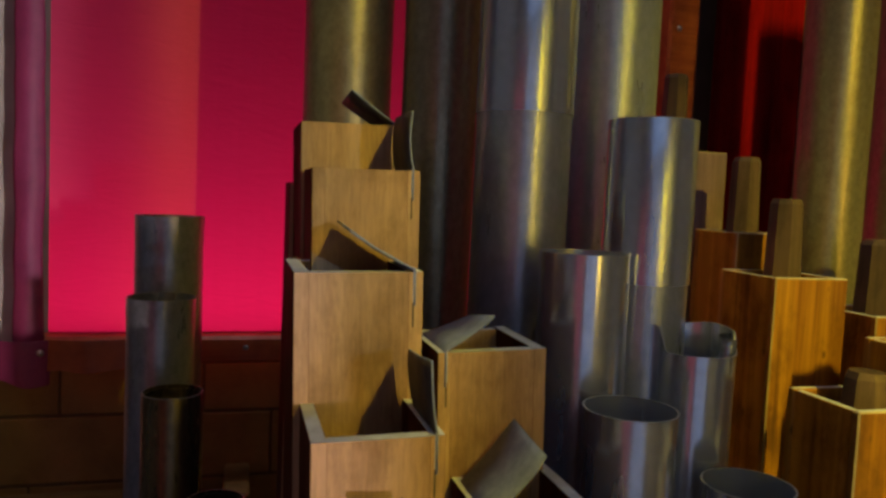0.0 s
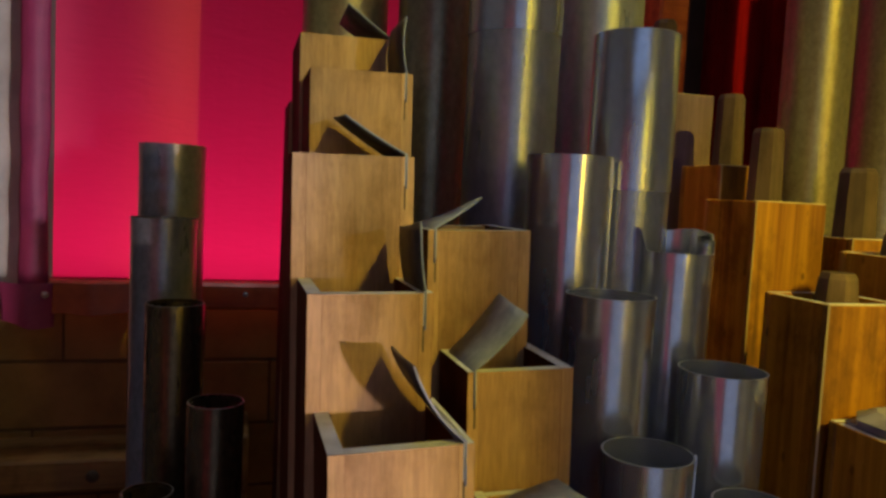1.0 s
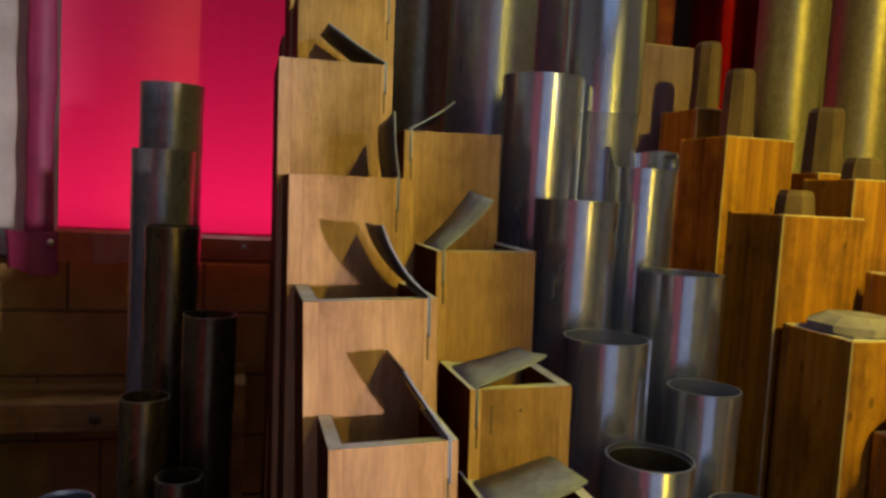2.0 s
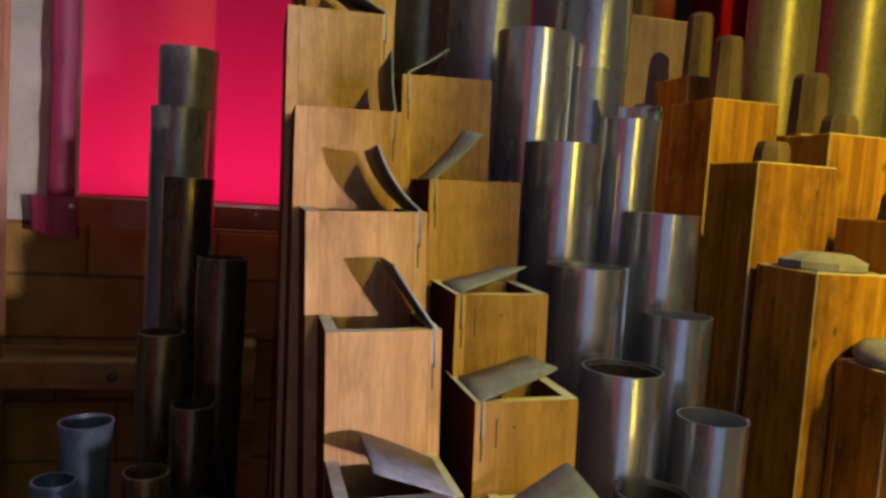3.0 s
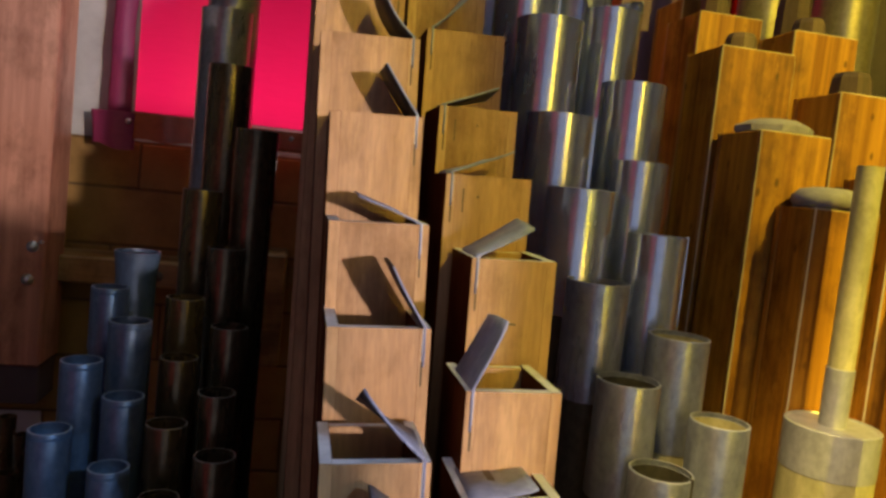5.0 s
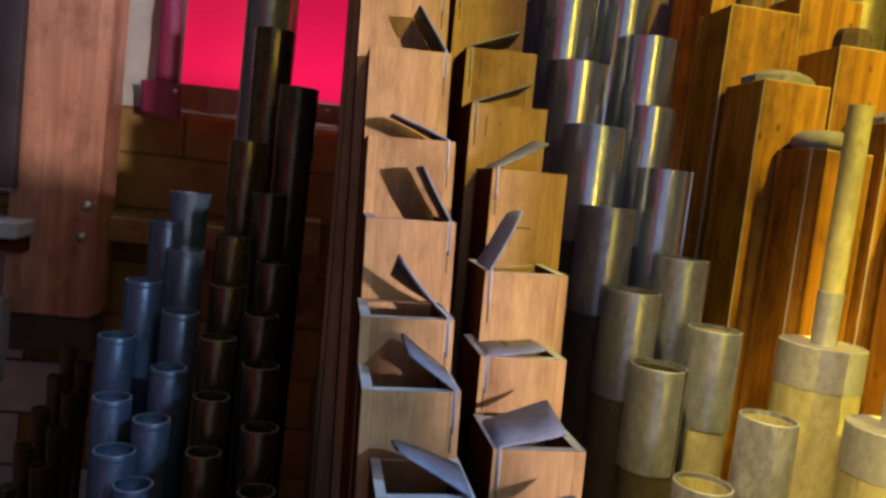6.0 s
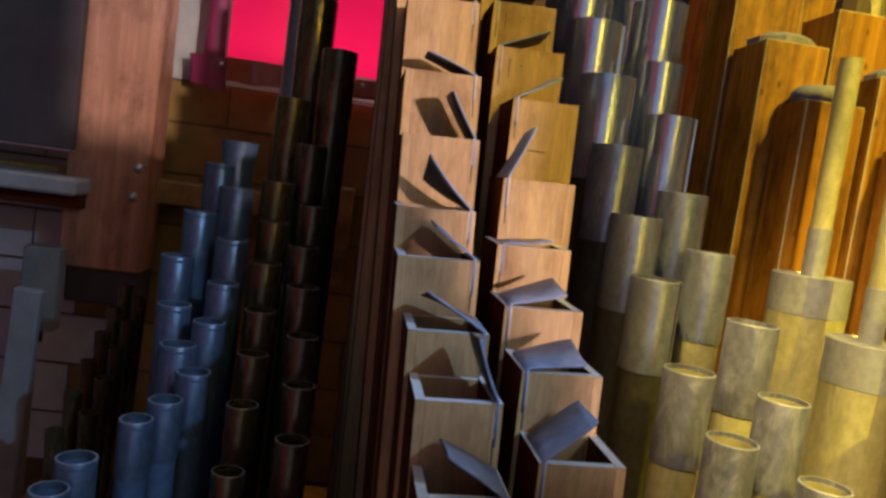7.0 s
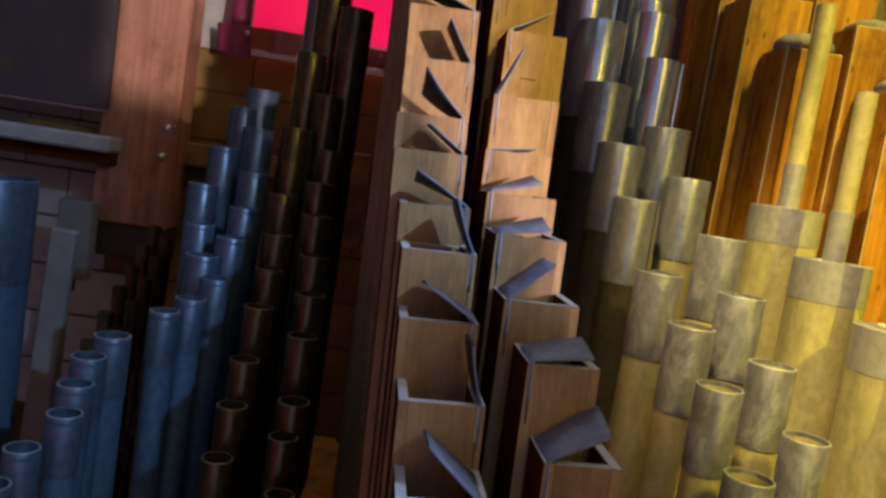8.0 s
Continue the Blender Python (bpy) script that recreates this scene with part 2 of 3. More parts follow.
RAIL_HIDE = plaster("red_brown_hide", (0.30, 0.065, 0.015), (0.52, 0.13, 0.035), 16, 0.30)


def cloth_material(name, low, high, front):
    mat = bpy.data.materials.new(name)
    mat.use_nodes = True
    tree = mat.node_tree
    tree.nodes.clear()
    out = tree.nodes.new("ShaderNodeOutputMaterial")
    blend = tree.nodes.new("ShaderNodeMixShader")
    blend.inputs["Fac"].default_value = 0.38
    glow, face = tree.nodes.new("ShaderNodeBsdfTranslucent"), tree.nodes.new("ShaderNodeBsdfDiffuse")
    weave = add(tree, "ShaderNodeTexNoise", Scale=1.0, Detail=5.0, Roughness=0.65)
    tree.links.new(coords(tree, (16, 16, 220)), weave.inputs["Vector"])
    fold = add(tree, "ShaderNodeTexNoise", Scale=1.0, Detail=1.0)
    tree.links.new(coords(tree, (3.2, 3.2, 0.1)), fold.inputs["Vector"])
    color = ramp(tree, weave.outputs["Fac"], [(0.30, low), (0.55, high)])
    tree.links.new(color, glow.inputs["Color"])
    face.inputs["Color"].default_value = (*front, 1)
    crease = add(tree, "ShaderNodeTexNoise", Scale=1.0, Detail=6.0, Roughness=0.7, Distortion=0.8)
    tree.links.new(coords(tree, (9, 9, 30)), crease.inputs["Vector"])
    bump = tree.nodes.new("ShaderNodeBump")
    bump.inputs["Strength"].default_value, bump.inputs["Distance"].default_value = 0.28, 0.006
    tree.links.new(crease.outputs["Fac"], bump.inputs["Height"])
    tree.links.new(bump.outputs["Normal"], glow.inputs["Normal"])
    tree.links.new(bump.outputs["Normal"], face.inputs["Normal"])
    tree.links.new(glow.outputs[0], blend.inputs[1])
    tree.links.new(face.outputs[0], blend.inputs[2])
    tree.links.new(blend.outputs[0], out.inputs["Surface"])
    return mat


CLOTH = cloth_material("red_screen_cloth", (0.86, 0.005, 0.085), (0.90, 0.010, 0.10), (0.74, 0.13, 0.25))
MIRROR_PINK = cloth_material("pink_mirror_cloth", (0.66, 0.12, 0.20), (0.78, 0.18, 0.28), (0.66, 0.20, 0.28))

# ---- mesh helpers ----


def part(name, bm, mat, parent=None, label=""):
    mesh = bpy.data.meshes.new(name)
    bmesh.ops.recalc_face_normals(bm, faces=bm.faces[:])
    bm.to_mesh(mesh)
    bm.free()
    for m in mat if isinstance(mat, (list, tuple)) else [mat]:
        mesh.materials.append(m)
    ob = new(name, mesh)
    if parent:
        ob.parent = parent
    if label:
        tagged(ob, label)
    return ob


def thing(name, place, label, category, group=""):
    ob = new(name)
    ob.empty_display_size = 0.02
    ob.location = place
    return tagged(ob, label, category, group)


def box(bm, x0, x1, y0, y1, z0, z1, bevel=0.0, top=None):
    """A box with worn edges; top: the material slot of its upper face."""
    made = bmesh.ops.create_cube(bm, size=1.0)["verts"]
    for v in made:
        v.co = Vector((x0 if v.co.x < 0 else x1, y0 if v.co.y < 0 else y1, z0 if v.co.z < 0 else z1))
    faces = list({f for v in made for f in v.link_faces})
    if top is not None:
        for f in faces:
            if all(abs(v.co.z - z1) < 1e-7 for v in f.verts):
                f.material_index = top
    if bevel:
        bmesh.ops.bevel(bm, geom=list({e for v in made for e in v.link_edges}), offset=bevel, segments=1, affect="EDGES", profile=0.5)
    return bm


def box_part(name, span, mat, parent=None, bevel=0.001, label="", top=None):
    return part(name, box(bmesh.new(), *span, bevel=bevel, top=top), mat, parent, label)


def lathe(profile, sides=36, dents=0.0, seed=0, slots=()):
    """A turned surface from (radius, height) pairs; dents: how far it strays from round; slots: the material slot of each step."""
    bm, rings = bmesh.new(), []
    rng = random.Random(seed)
    phase, lean = rng.uniform(0, 6.28), rng.uniform(0.3, 1.0)
    for r, z in profile:
        ring = []
        for k in range(sides):
            a = 2 * math.pi * k / sides
            rr = r + dents * lean * math.sin(2 * a + phase + z * 3) if r > 0.002 else r
            ring.append(bm.verts.new((rr * math.cos(a), rr * math.sin(a), z)))
        rings.append(ring)
    for step, (low, high) in enumerate(zip(rings, rings[1:])):
        for k in range(sides):
            quad = bm.faces.new((low[k], low[(k + 1) % sides], high[(k + 1) % sides], high[k]))
            quad.smooth = True
            quad.material_index = slots[step] if step < len(slots) else 0
    return bm


def worn_edges(ob, slot):
    """Give the slanting faces of a bevelled box the slot of the rubbed edge."""
    for f in ob.data.polygons:
        if max(abs(c) for c in f.normal) < 0.95:
            f.material_index = slot
    return ob


def sharp(ob, degrees=40):
    ob.data.set_sharp_from_angle(angle=radians(degrees))
    return ob


# ---- pipes ----
CHEST = 0.70


def flap(width, length, hinge, side, lift, curl, parent, seed, twist=0.0):
    """Zinc tuning flap: a bent sheet in a saw cut beside the top, with its tail down the front."""
    bm, rows, steps, thick = bmesh.new(), [], 9, 0.0015
    rng = random.Random(seed)
    x, z, angle = 0.0, 0.0, lift
    line = [(0.0, -0.026), (0.0, -0.004)]
    for k in range(steps):
        line.append((x, z))
        x, z = x + math.cos(radians(angle)) * length / steps, z + math.sin(radians(angle)) * length / steps
        angle += curl / steps
    skew = rng.uniform(-0.004, 0.004)
    for k, (px, pz) in enumerate(line):
        far = max(0.0, k - 2) / steps
        trim = 0.004 * max(0.0, far - 0.75) / 0.25
        rows.append([bm.verts.new((side * px, -width / 2 + trim + skew * far, pz + twist * far * 0.012)),
                     bm.verts.new((side * px, 0.0, pz + 0.001 * math.sin(k * 1.3 + seed))),
                     bm.verts.new((side * px, width / 2 - trim + skew * far, pz - twist * far * 0.012))])
    for a, b in zip(rows, rows[1:]):
        for j in (0, 1):
            bm.faces.new((a[j], a[j + 1], b[j + 1], b[j])).smooth = True
    bmesh.ops.recalc_face_normals(bm, faces=bm.faces[:])
    bmesh.ops.solidify(bm, geom=bm.faces[:], thickness=thick)
    bm.normal_update()
    # Faces turned under take a dark metal, so their shade is painted in.
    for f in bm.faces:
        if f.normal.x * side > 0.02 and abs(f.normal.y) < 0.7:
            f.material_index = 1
    ob = part("tuning_flap", bm, [FLAP, UNDERSIDE], parent, "bent grey zinc tuning flap, its underside darkened for shade")
    ob.location = hinge
    return ob


def wooden_pipe(x0, x1, front, top, flap_side, lift, length, curl, seed, twist=0.0):
    """Open square flue pipe of four boards, on a turned foot, with a zinc flap in its top."""
    w = x1 - x0
    d, wall, base = 1.12 * w, max(0.006, 0.115 * w), CHEST + 0.15
    pipe = thing("wooden_organ_pipe", ((x0 + x1) / 2, front + d / 2, CHEST),
                 "open square pine organ pipe with reddish sides and zinc flap", "organ pipe", "open wooden pipes")
    lo, hi, h = base - CHEST, top - CHEST, w / 2
    box_part("front_board", (-h + wall, h - wall, -d / 2, -d / 2 + wall, lo, hi - 0.0002), [PINE, ENDGRAIN], pipe, 0.0, "pale pine front board", 1)
    # Both side boards take a darker, redder colour than the front board.
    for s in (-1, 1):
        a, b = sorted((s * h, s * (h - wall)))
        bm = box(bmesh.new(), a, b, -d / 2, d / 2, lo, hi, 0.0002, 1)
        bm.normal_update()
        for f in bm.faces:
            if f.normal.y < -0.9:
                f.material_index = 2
        part("side_board", bm, [MAHOGANY, ENDGRAIN, PINE_EDGE], pipe, "red-brown side board")
    box_part("back_board", (-h + wall, h - wall, d / 2 - wall, d / 2 - 0.0006, lo, hi - 0.0008), [PINE_EDGE, ENDGRAIN], pipe, 0.0006, "", 1)
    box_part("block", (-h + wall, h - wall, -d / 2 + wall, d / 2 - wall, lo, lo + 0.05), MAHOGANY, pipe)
    sharp(part("foot", lathe([(0.0, 0.0), (0.009, 0.0), (0.013, 0.05), (0.013, lo), (0.0, lo)], 16), PINE_EDGE, pipe, "turned wooden foot"))
    hx = flap_side * (h - 0.075 * w)
    leaf = flap(d * 0.72, length, (hx, -d * 0.14 - 0.0008, hi + 0.001), -flap_side, lift, curl, pipe, seed, twist)
    edge = box_part("flap_edge", (hx - 0.0007, hx + 0.0006, -d / 2 - 0.0005, -d / 2 + 0.002, hi - 0.018 - 0.05 * w, hi + 0.0012), RIM, leaf, 0.0003, "bright bent edge of the zinc flap")
    edge.location = -leaf.location
    box_part("saw_cut", (hx - 0.0009, hx + 0.0004, -d / 2 - 0.0003, -d / 2 + 0.002, hi - 0.030 - 0.12 * w, hi - 0.0185 - 0.05 * w), JOINT, pipe, 0.0)
    return pipe


def lean_pipe(pipe, top, degrees):
    """Tip a standing pipe sideways about the middle of its top, as the racked rows stand."""
    a, tall = radians(degrees), top - CHEST
    pipe.rotation_euler = (0, a, 0)
    pipe.location += Vector((-tall * math.sin(a), 0, tall * (1 - math.cos(a))))
    return pipe


def metal_pipe(x, y, top, r, metal, slide=0.0, slide_metal=None, base=0.90, label="", group="", seed=0, flare=0.0, sides=36, torn=0.0, seam=None):
    """Round flue pipe: conical foot, body with an open top, and a tuning slide over it where it has one."""
    pipe = thing("metal_organ_pipe", (x, y, CHEST), label, "organ pipe", group)
    lo, hi, wall = base - CHEST, top - CHEST, 0.0021 if flare > 0.001 else 0.0015
    rim = BLUE_RIM if metal is PLAIN else DARK_RIM if metal in (BRONZE, DAYLIT) else RIM
    body_top = hi - (0.004 if slide else 0.0)
    rr = r - (0.0011 if slide else 0)
    profile = [(rr, lo), (rr, body_top - 0.03), (rr + flare, body_top), (rr + flare - wall, body_top), (rr - wall, body_top - 0.03), (rr - wall, max(lo, body_top - 0.3)), (0.0, max(lo, body_top - 0.3))]
    bm = lathe(profile, sides, 0.0004, seed, (0, 0, 1))
    if torn:
        # the front of the rim is cut down and rolled to one side
        for v in bm.verts:
            if v.co.z > body_top - 0.001:
                a = math.degrees(math.atan2(v.co.y, v.co.x))
                off = abs((a + 98 + 180) % 360 - 180)
                rise = min(1.0, max(0.0, (off - 66) / 16))
                v.co.z += torn * rise * (0.92 + 0.10 * math.sin(radians(a * 3)))
    tube = sharp(part("body", bm, [metal, rim], pipe))
    if torn:
        curl = bmesh.new()
        strip = []
        for k in range(9):
            q = 0.0055 + 0.0005 * k
            px, py = (rr - 0.008) * math.cos(radians(-28)), (rr - 0.008) * math.sin(radians(-28))
            strip.append([curl.verts.new((px + q * math.cos(k * 0.75), py + q * math.sin(k * 0.75), body_top + torn * h)) for h in (-0.9, 0.15, 0.8 - 0.03 * k)])
        for p, q in zip(strip, strip[1:]):
            for k in (0, 1):
                curl.faces.new((p[k], p[k + 1], q[k + 1], q[k])).smooth = True
        bmesh.ops.solidify(curl, geom=curl.faces[:], thickness=0.0008)
        part("rolled_tongue", curl, metal, tube, "rolled back tuning tongue")
    if seam:
        a = radians(seam)
        bm = box(bmesh.new(), -0.0016, 0.0016, -0.0012, 0.0012, max(lo, hi - 0.24), hi + 0.001, 0.0004)
        ob = part("seam_strip", bm, metal, tube, "raised soldered seam")
        ob.matrix_local = pose((rr + 0.0008) * math.cos(a), (rr + 0.0008) * math.sin(a), 0, 0, 0, seam)
    sharp(part("foot", lathe([(0.0, 0.0), (0.006, 0.0), (rr, lo), (0.0, lo)], 24), metal, pipe))
    if slide:
        ring = [(r, hi - slide), (r, hi - 0.0006), (r - 0.0004, hi), (r - wall, hi), (r - wall, hi - slide), (r, hi - slide)]
        sharp(part("tuning_slide", lathe(ring, sides, 0.0004, seed, (0, 1, 1)), [slide_metal or metal, rim], pipe, "bright tuning slide"))
    return pipe


def canister(x, y, top, r, tube_r, tube_top, seed):
    """Chimney flute: a stopped metal body with a cap and a thin open chimney."""
    pipe = thing("chimney_flute_pipe", (x, y, CHEST), "dull lead chimney flute pipe with a tall thin tube", "organ pipe", "chimney flutes")
    lo, hi = 0.2, top - CHEST
    sharp(part("body", lathe([(r - 0.0005, lo), (r - 0.0005, hi - 0.012), (0.0, hi - 0.012)], 40, 0.0004, seed), LEAD, pipe))
    cap = part("cap", lathe([(r - 0.0006, hi - 0.0421), (r, hi - 0.042), (r, hi - 0.0008), (r - 0.0008, hi), (r - 0.003, hi), (r - 0.0036, hi - 0.0012), (tube_r, hi - 0.0012), (0, hi - 0.0012)], 40, 0.0004, seed), CAP, pipe, "soldered lead cap")
    sharp(cap)
    t = tube_top - CHEST
    chimney = sharp(part("chimney", lathe([(tube_r - 0.0002, hi - 0.004), (tube_r - 0.0002, t), (tube_r - 0.0014, t), (tube_r - 0.0014, t - 0.1), (0, t - 0.1)], 24, 0.0002, seed), LEAD, pipe, "thin lead chimney tube"))
    sharp(part("collar", lathe([(tube_r + 0.0004, hi - 0.002), (tube_r + 0.0009, hi + 0.052), (tube_r - 0.0003, hi + 0.0525)], 24, 0.0002, seed), CAP, chimney, "pale soldered collar"))
    sharp(part("foot", lathe([(0.0, 0.0), (0.006, 0.0), (r, lo), (0.0, lo)], 24), LEAD, pipe))
    return pipe


def stopped_pipe(x0, front, top, w, d, stopper, seed):
    """Stopped square wooden pipe: four varnished boards round a stopper with a handle."""
    oak = MAUVE if seed == 0 else OAK
    pipe = thing("stopped_wooden_pipe", (x0 + w / 2, front + d / 2, CHEST), "stopped square organ pipe of bare mauve wood with a handled stopper" if seed == 0 else "stopped square organ pipe of varnished brown wood with a handled stopper",
                 "organ pipe", "stopped wooden pipes")
    lo, hi, h, wall = 0.15, top - CHEST, w / 2, 0.0085
    worn_edges(box_part("front_board", (-h, h, -d / 2, -d / 2 + wall, lo, hi), [oak, ENDGRAIN, OAK_EDGE], pipe, 0.0013, "", 1), 2)
    for s in (-1, 1):
        a, b = sorted((s * (h - 0.0008), s * (h - wall)))
        box_part("side_board", (a, b, -d / 2 + wall, d / 2 - wall, lo, hi - 0.0006), [OAK_SIDE, ENDGRAIN], pipe, 0.0008, "varnished side board, lightened for the amber light on it", 1)
    box_part("back_board", (-h, h, d / 2 - wall, d / 2, lo, hi), [OAK, ENDGRAIN], pipe, 0.0012, "", 1)
    kind, tall, wide = stopper
    inner = h - wall - 0.001
    floor = hi - 0.012 if kind == "handle" else hi + 0.0015
    plug = box_part("stopper", (-inner, inner, -d / 2 + wall + 0.001, d / 2 - wall - 0.001, floor - 0.06, floor), LEATHER, pipe, 0.001)
    sharp(part("foot", lathe([(0.0, 0.0), (0.010, 0.0), (0.014, 0.05), (0.014, lo), (0.0, lo)], 16), OAK, pipe))
    if kind == "handle":
        bm = lathe([(0.0, floor), (wide, floor), (wide * 0.86, floor + tall - 0.006), (wide * 0.72, floor + tall), (0.0, floor + tall)], 8)
        for f in bm.faces:
            f.smooth = False
        bmesh.ops.rotate(bm, verts=bm.verts[:], cent=(0, 0, 0), matrix=Matrix.Rotation(radians(22.5), 3, "Z"))
        part("handle", bm, HANDLE, plug, "worn chamfered stopper handle")
    elif kind == "disc":
        bm = lathe([(0.0, floor), (wide * 0.90, floor), (wide, floor + tall * 0.25), (wide * 0.97, floor + tall * 0.55), (wide * 0.78, floor + tall * 0.88), (wide * 0.40, floor + tall), (0.0, floor + tall)], 28, 0.0006, seed)
        sharp(part("handle", bm, LEATHER, plug, "low round leathered stopper disc"), 60)
    else:
        bm = lathe([(0.0, floor), (wide, floor), (wide * 1.02, floor + tall * 0.45), (wide * 0.62, floor + tall), (0.0, floor + tall)], 8)
        for f in bm.faces:
            f.smooth = False
        bmesh.ops.rotate(bm, verts=bm.verts[:], cent=(0, 0, 0), matrix=Matrix.Rotation(radians(22.5), 3, "Z"))
        part("handle", bm, LEATHER, plug, "low bevelled grey stopper knob")
    return pipe


# ---- structure ----
def slab(name, span, mat, bevel=0.0):
    return tagged(box_part(name, span, mat, None, bevel), kind="structure")


tagged(slab("floor", (-1.6, 1.9, -4.2, 2.4, -0.05, 0.0), FLOOR), "dusty dark floorboards")
tagged(slab("ceiling", (-1.6, 1.9, -4.2, 2.4, 4.2, 4.3), WALL), "plain grey ceiling")
tagged(slab("wall_west", (-1.7, -1.6, -4.2, 2.4, 0, 4.2), WALL), "plain painted wall")
tagged(slab("wall_east", (1.9, 2.0, -4.2, 2.4, 0, 4.2), UNSEEN_GREY), "dusty grey wall")
# Unseen wall; its ochre is added for the tin pipes to mirror.
tagged(slab("wall_south", (-1.6, 1.9, -4.3, -4.2, 0, 4.2), OCHRE), "unseen wall coloured ochre for yellow streaks in the tin")
tagged(slab("wall_end", (-1.6, 1.9, 2.4, 2.5, 0, 4.2), WALL), "plain painted wall")
# Unseen boards, added to cut and shape the beams of the outside lamps.
tagged(slab("wall_case_front_1", (-1.6, 0.585, -1.05, -1.0, 0, 4.2), UNSEEN_GREY), "unseen added board beside a narrow light gap")
tagged(slab("wall_case_front_4", (0.585, 0.682, -1.05, -1.0, 0, 1.62), UNSEEN_GREY), "lower unseen added board beside a narrow light gap")
tagged(slab("wall_case_front_8", (0.6822, 0.700, -1.05, -1.0, 0, 1.495), UNSEEN_GREY), "lower unseen added board beside a narrow light gap")
tagged(slab("wall_case_front_5", (0.585, 0.682, -1.05, -1.0, 1.97, 2.90), UNSEEN_GREY), "upper unseen added board beside a narrow light gap")
tagged(slab("wall_case_front_6", (0.585, 0.655, -1.05, -1.0, 2.90, 2.985), UNSEEN_GREY), "upper unseen added board beside a narrow light gap")
tagged(slab("wall_case_front_7", (0.585, 0.682, -1.05, -1.0, 2.985, 4.2), UNSEEN_GREY), "upper unseen added board beside a narrow light gap")
tagged(slab("wall_case_front_2", (0.788, 0.925, -1.05, -1.0, 0, 2.30), UNSEEN_GREY), "unseen added board between two light gaps")
tagged(slab("wall_case_front_3", (1.28, 1.9, -1.05, -1.0, 0, 4.2), UNSEEN_GREY), "unseen added board beside a narrow light gap")
tagged(slab("wall_partition", (1.22, 1.9, -2.08, -2.03, 0, 4.2), UNSEEN_GREY), "unseen added screen that blocks the outside lamp")
tagged(slab("wall_outer_batten", (0.80, 0.934, -1.71, -1.69, 2.6, 4.2), UNSEEN_GREY), "unseen added batten that narrows the yellow beam")
tagged(slab("windchest", (-0.5, 1.2, -0.7, 1.3, 0.45, CHEST), OAK), "long wooden windchest under the pipes")


# Further added boards that keep the yellow beam off some pipes.
tagged(slab("wall_case_board", (0.7575, 0.828, -1.05, -1.0, 2.695, 3.04), UNSEEN_GREY), "unseen added board that shades the tin pipes")
tagged(slab("wall_case_board_edge", (0.7440, 0.7572, -1.05, -1.0, 2.668, 3.04), UNSEEN_GREY), "unseen added board that shades the tin pipes")
tagged(slab("wall_case_board_upper", (0.758, 0.828, -1.05, -1.0, 3.0405, 4.2), UNSEEN_GREY), "unseen added board that shades the tin pipes")
tagged(slab("wall_case_header", (0.8285, 0.995, -1.05, -1.0, 3.11, 4.2), UNSEEN_GREY), "unseen added header that cuts the yellow beam")
tagged(slab("wall_case_stile", (0.6825, 0.694, -1.05, -1.0, 2.98, 4.2), UNSEEN_GREY), "unseen added stile that cuts the yellow beam")
tagged(slab("wall_case_stile_upper", (0.6945, 0.716, -1.05, -1.0, 3.11, 4.2), UNSEEN_GREY), "unseen added stile that cuts the yellow beam")

# Added boards, out of view, that limit where the cool lamp reaches.
tagged(slab("wall_batten", (0.751, 0.858, -0.735, -0.715, 0, 2.10), UNSEEN_GREY), "unseen added batten that blocks the cool lamp")
tagged(slab("wall_case_panel", (0.6605, 0.735, -0.61, -0.59, 0, 2.022), UNSEEN_GREY), "unseen added panel that blocks the cool lamp")
tagged(slab("wall_case_panel_low", (0.617, 0.660, -0.61, -0.59, 0, 1.864), UNSEEN_GREY), "unseen added panel that blocks the cool lamp")

# masonry wall under and beside the red screen
north = tagged(slab("wall_north", (-1.6, 1.9, 1.56, 1.66, 0, 1.60), WALL_JOINT), "brown block wall with recessed joints")
tagged(slab("wall_north_upper", (-1.6, -0.33, 1.555, 1.66, 1.60, 4.2), WALL), "off-white plastered wall")
# Coloured dark, so the shade in the gap between the boards is painted.
tagged(slab("wall_north_east", (0.92, 1.9, 1.56, 1.66, 1.60, 4.2), DARK), "wall coloured dark for the shaded gap between the boards")
tagged(slab("wall_screen_back", (-0.5, 1.2, 2.05, 2.1, 1.2, 3.0), WALL), "plain wall behind the red screen")

# ---- wooden pipes in the middle ----
# left edge, right edge, front, top, lift, length and curl of the flap, twist
WEST_ROW = [
    (0.098, 0.171, 0.885, 1.930, 20, 0.030, 8, 0.2),
    (0.100, 0.193, 0.790, 1.986, 30, 0.055, 8, 0.2),
    (0.104, 0.194, 0.712, 1.942, 78, 0.056, 30, 0.0),
    (0.086, 0.180, 0.630, 1.865, 28, 0.064, 10, -0.2),
    (0.093, 0.178, 0.545, 1.770, 78, 0.050, 15, 0.3),
    (0.100, 0.186, 0.465, 1.692, 40, 0.062, 40, 0.1),
    (0.112, 0.186, 0.403, 1.620, 54, 0.053, 5, 0.0),
    (0.116, 0.188, 0.337, 1.538, 25, 0.056, -8, -0.1),
    (0.118, 0.185, 0.273, 1.475, 56, 0.050, 8, 0.0),
    (0.117, 0.178, 0.197, 1.416, 33, 0.052, 18, 0.9),
    (0.119, 0.177, 0.144, 1.384, 36, 0.040, 0, -0.1),
    (0.128, 0.180, 0.090, 1.344, 28, 0.048, -5, 0.4),
    (0.132, 0.182, 0.034, 1.317, 62, 0.040, 14, 0.2),
    (0.135, 0.184, -0.007, 1.279, 32, 0.042, -5, 0.2),
    (0.139, 0.188, -0.050, 1.242, 70, 0.038, 15, 0.0),
    (0.142, 0.190, -0.095, 1.205, 40, 0.044, 0, 0.2),
]
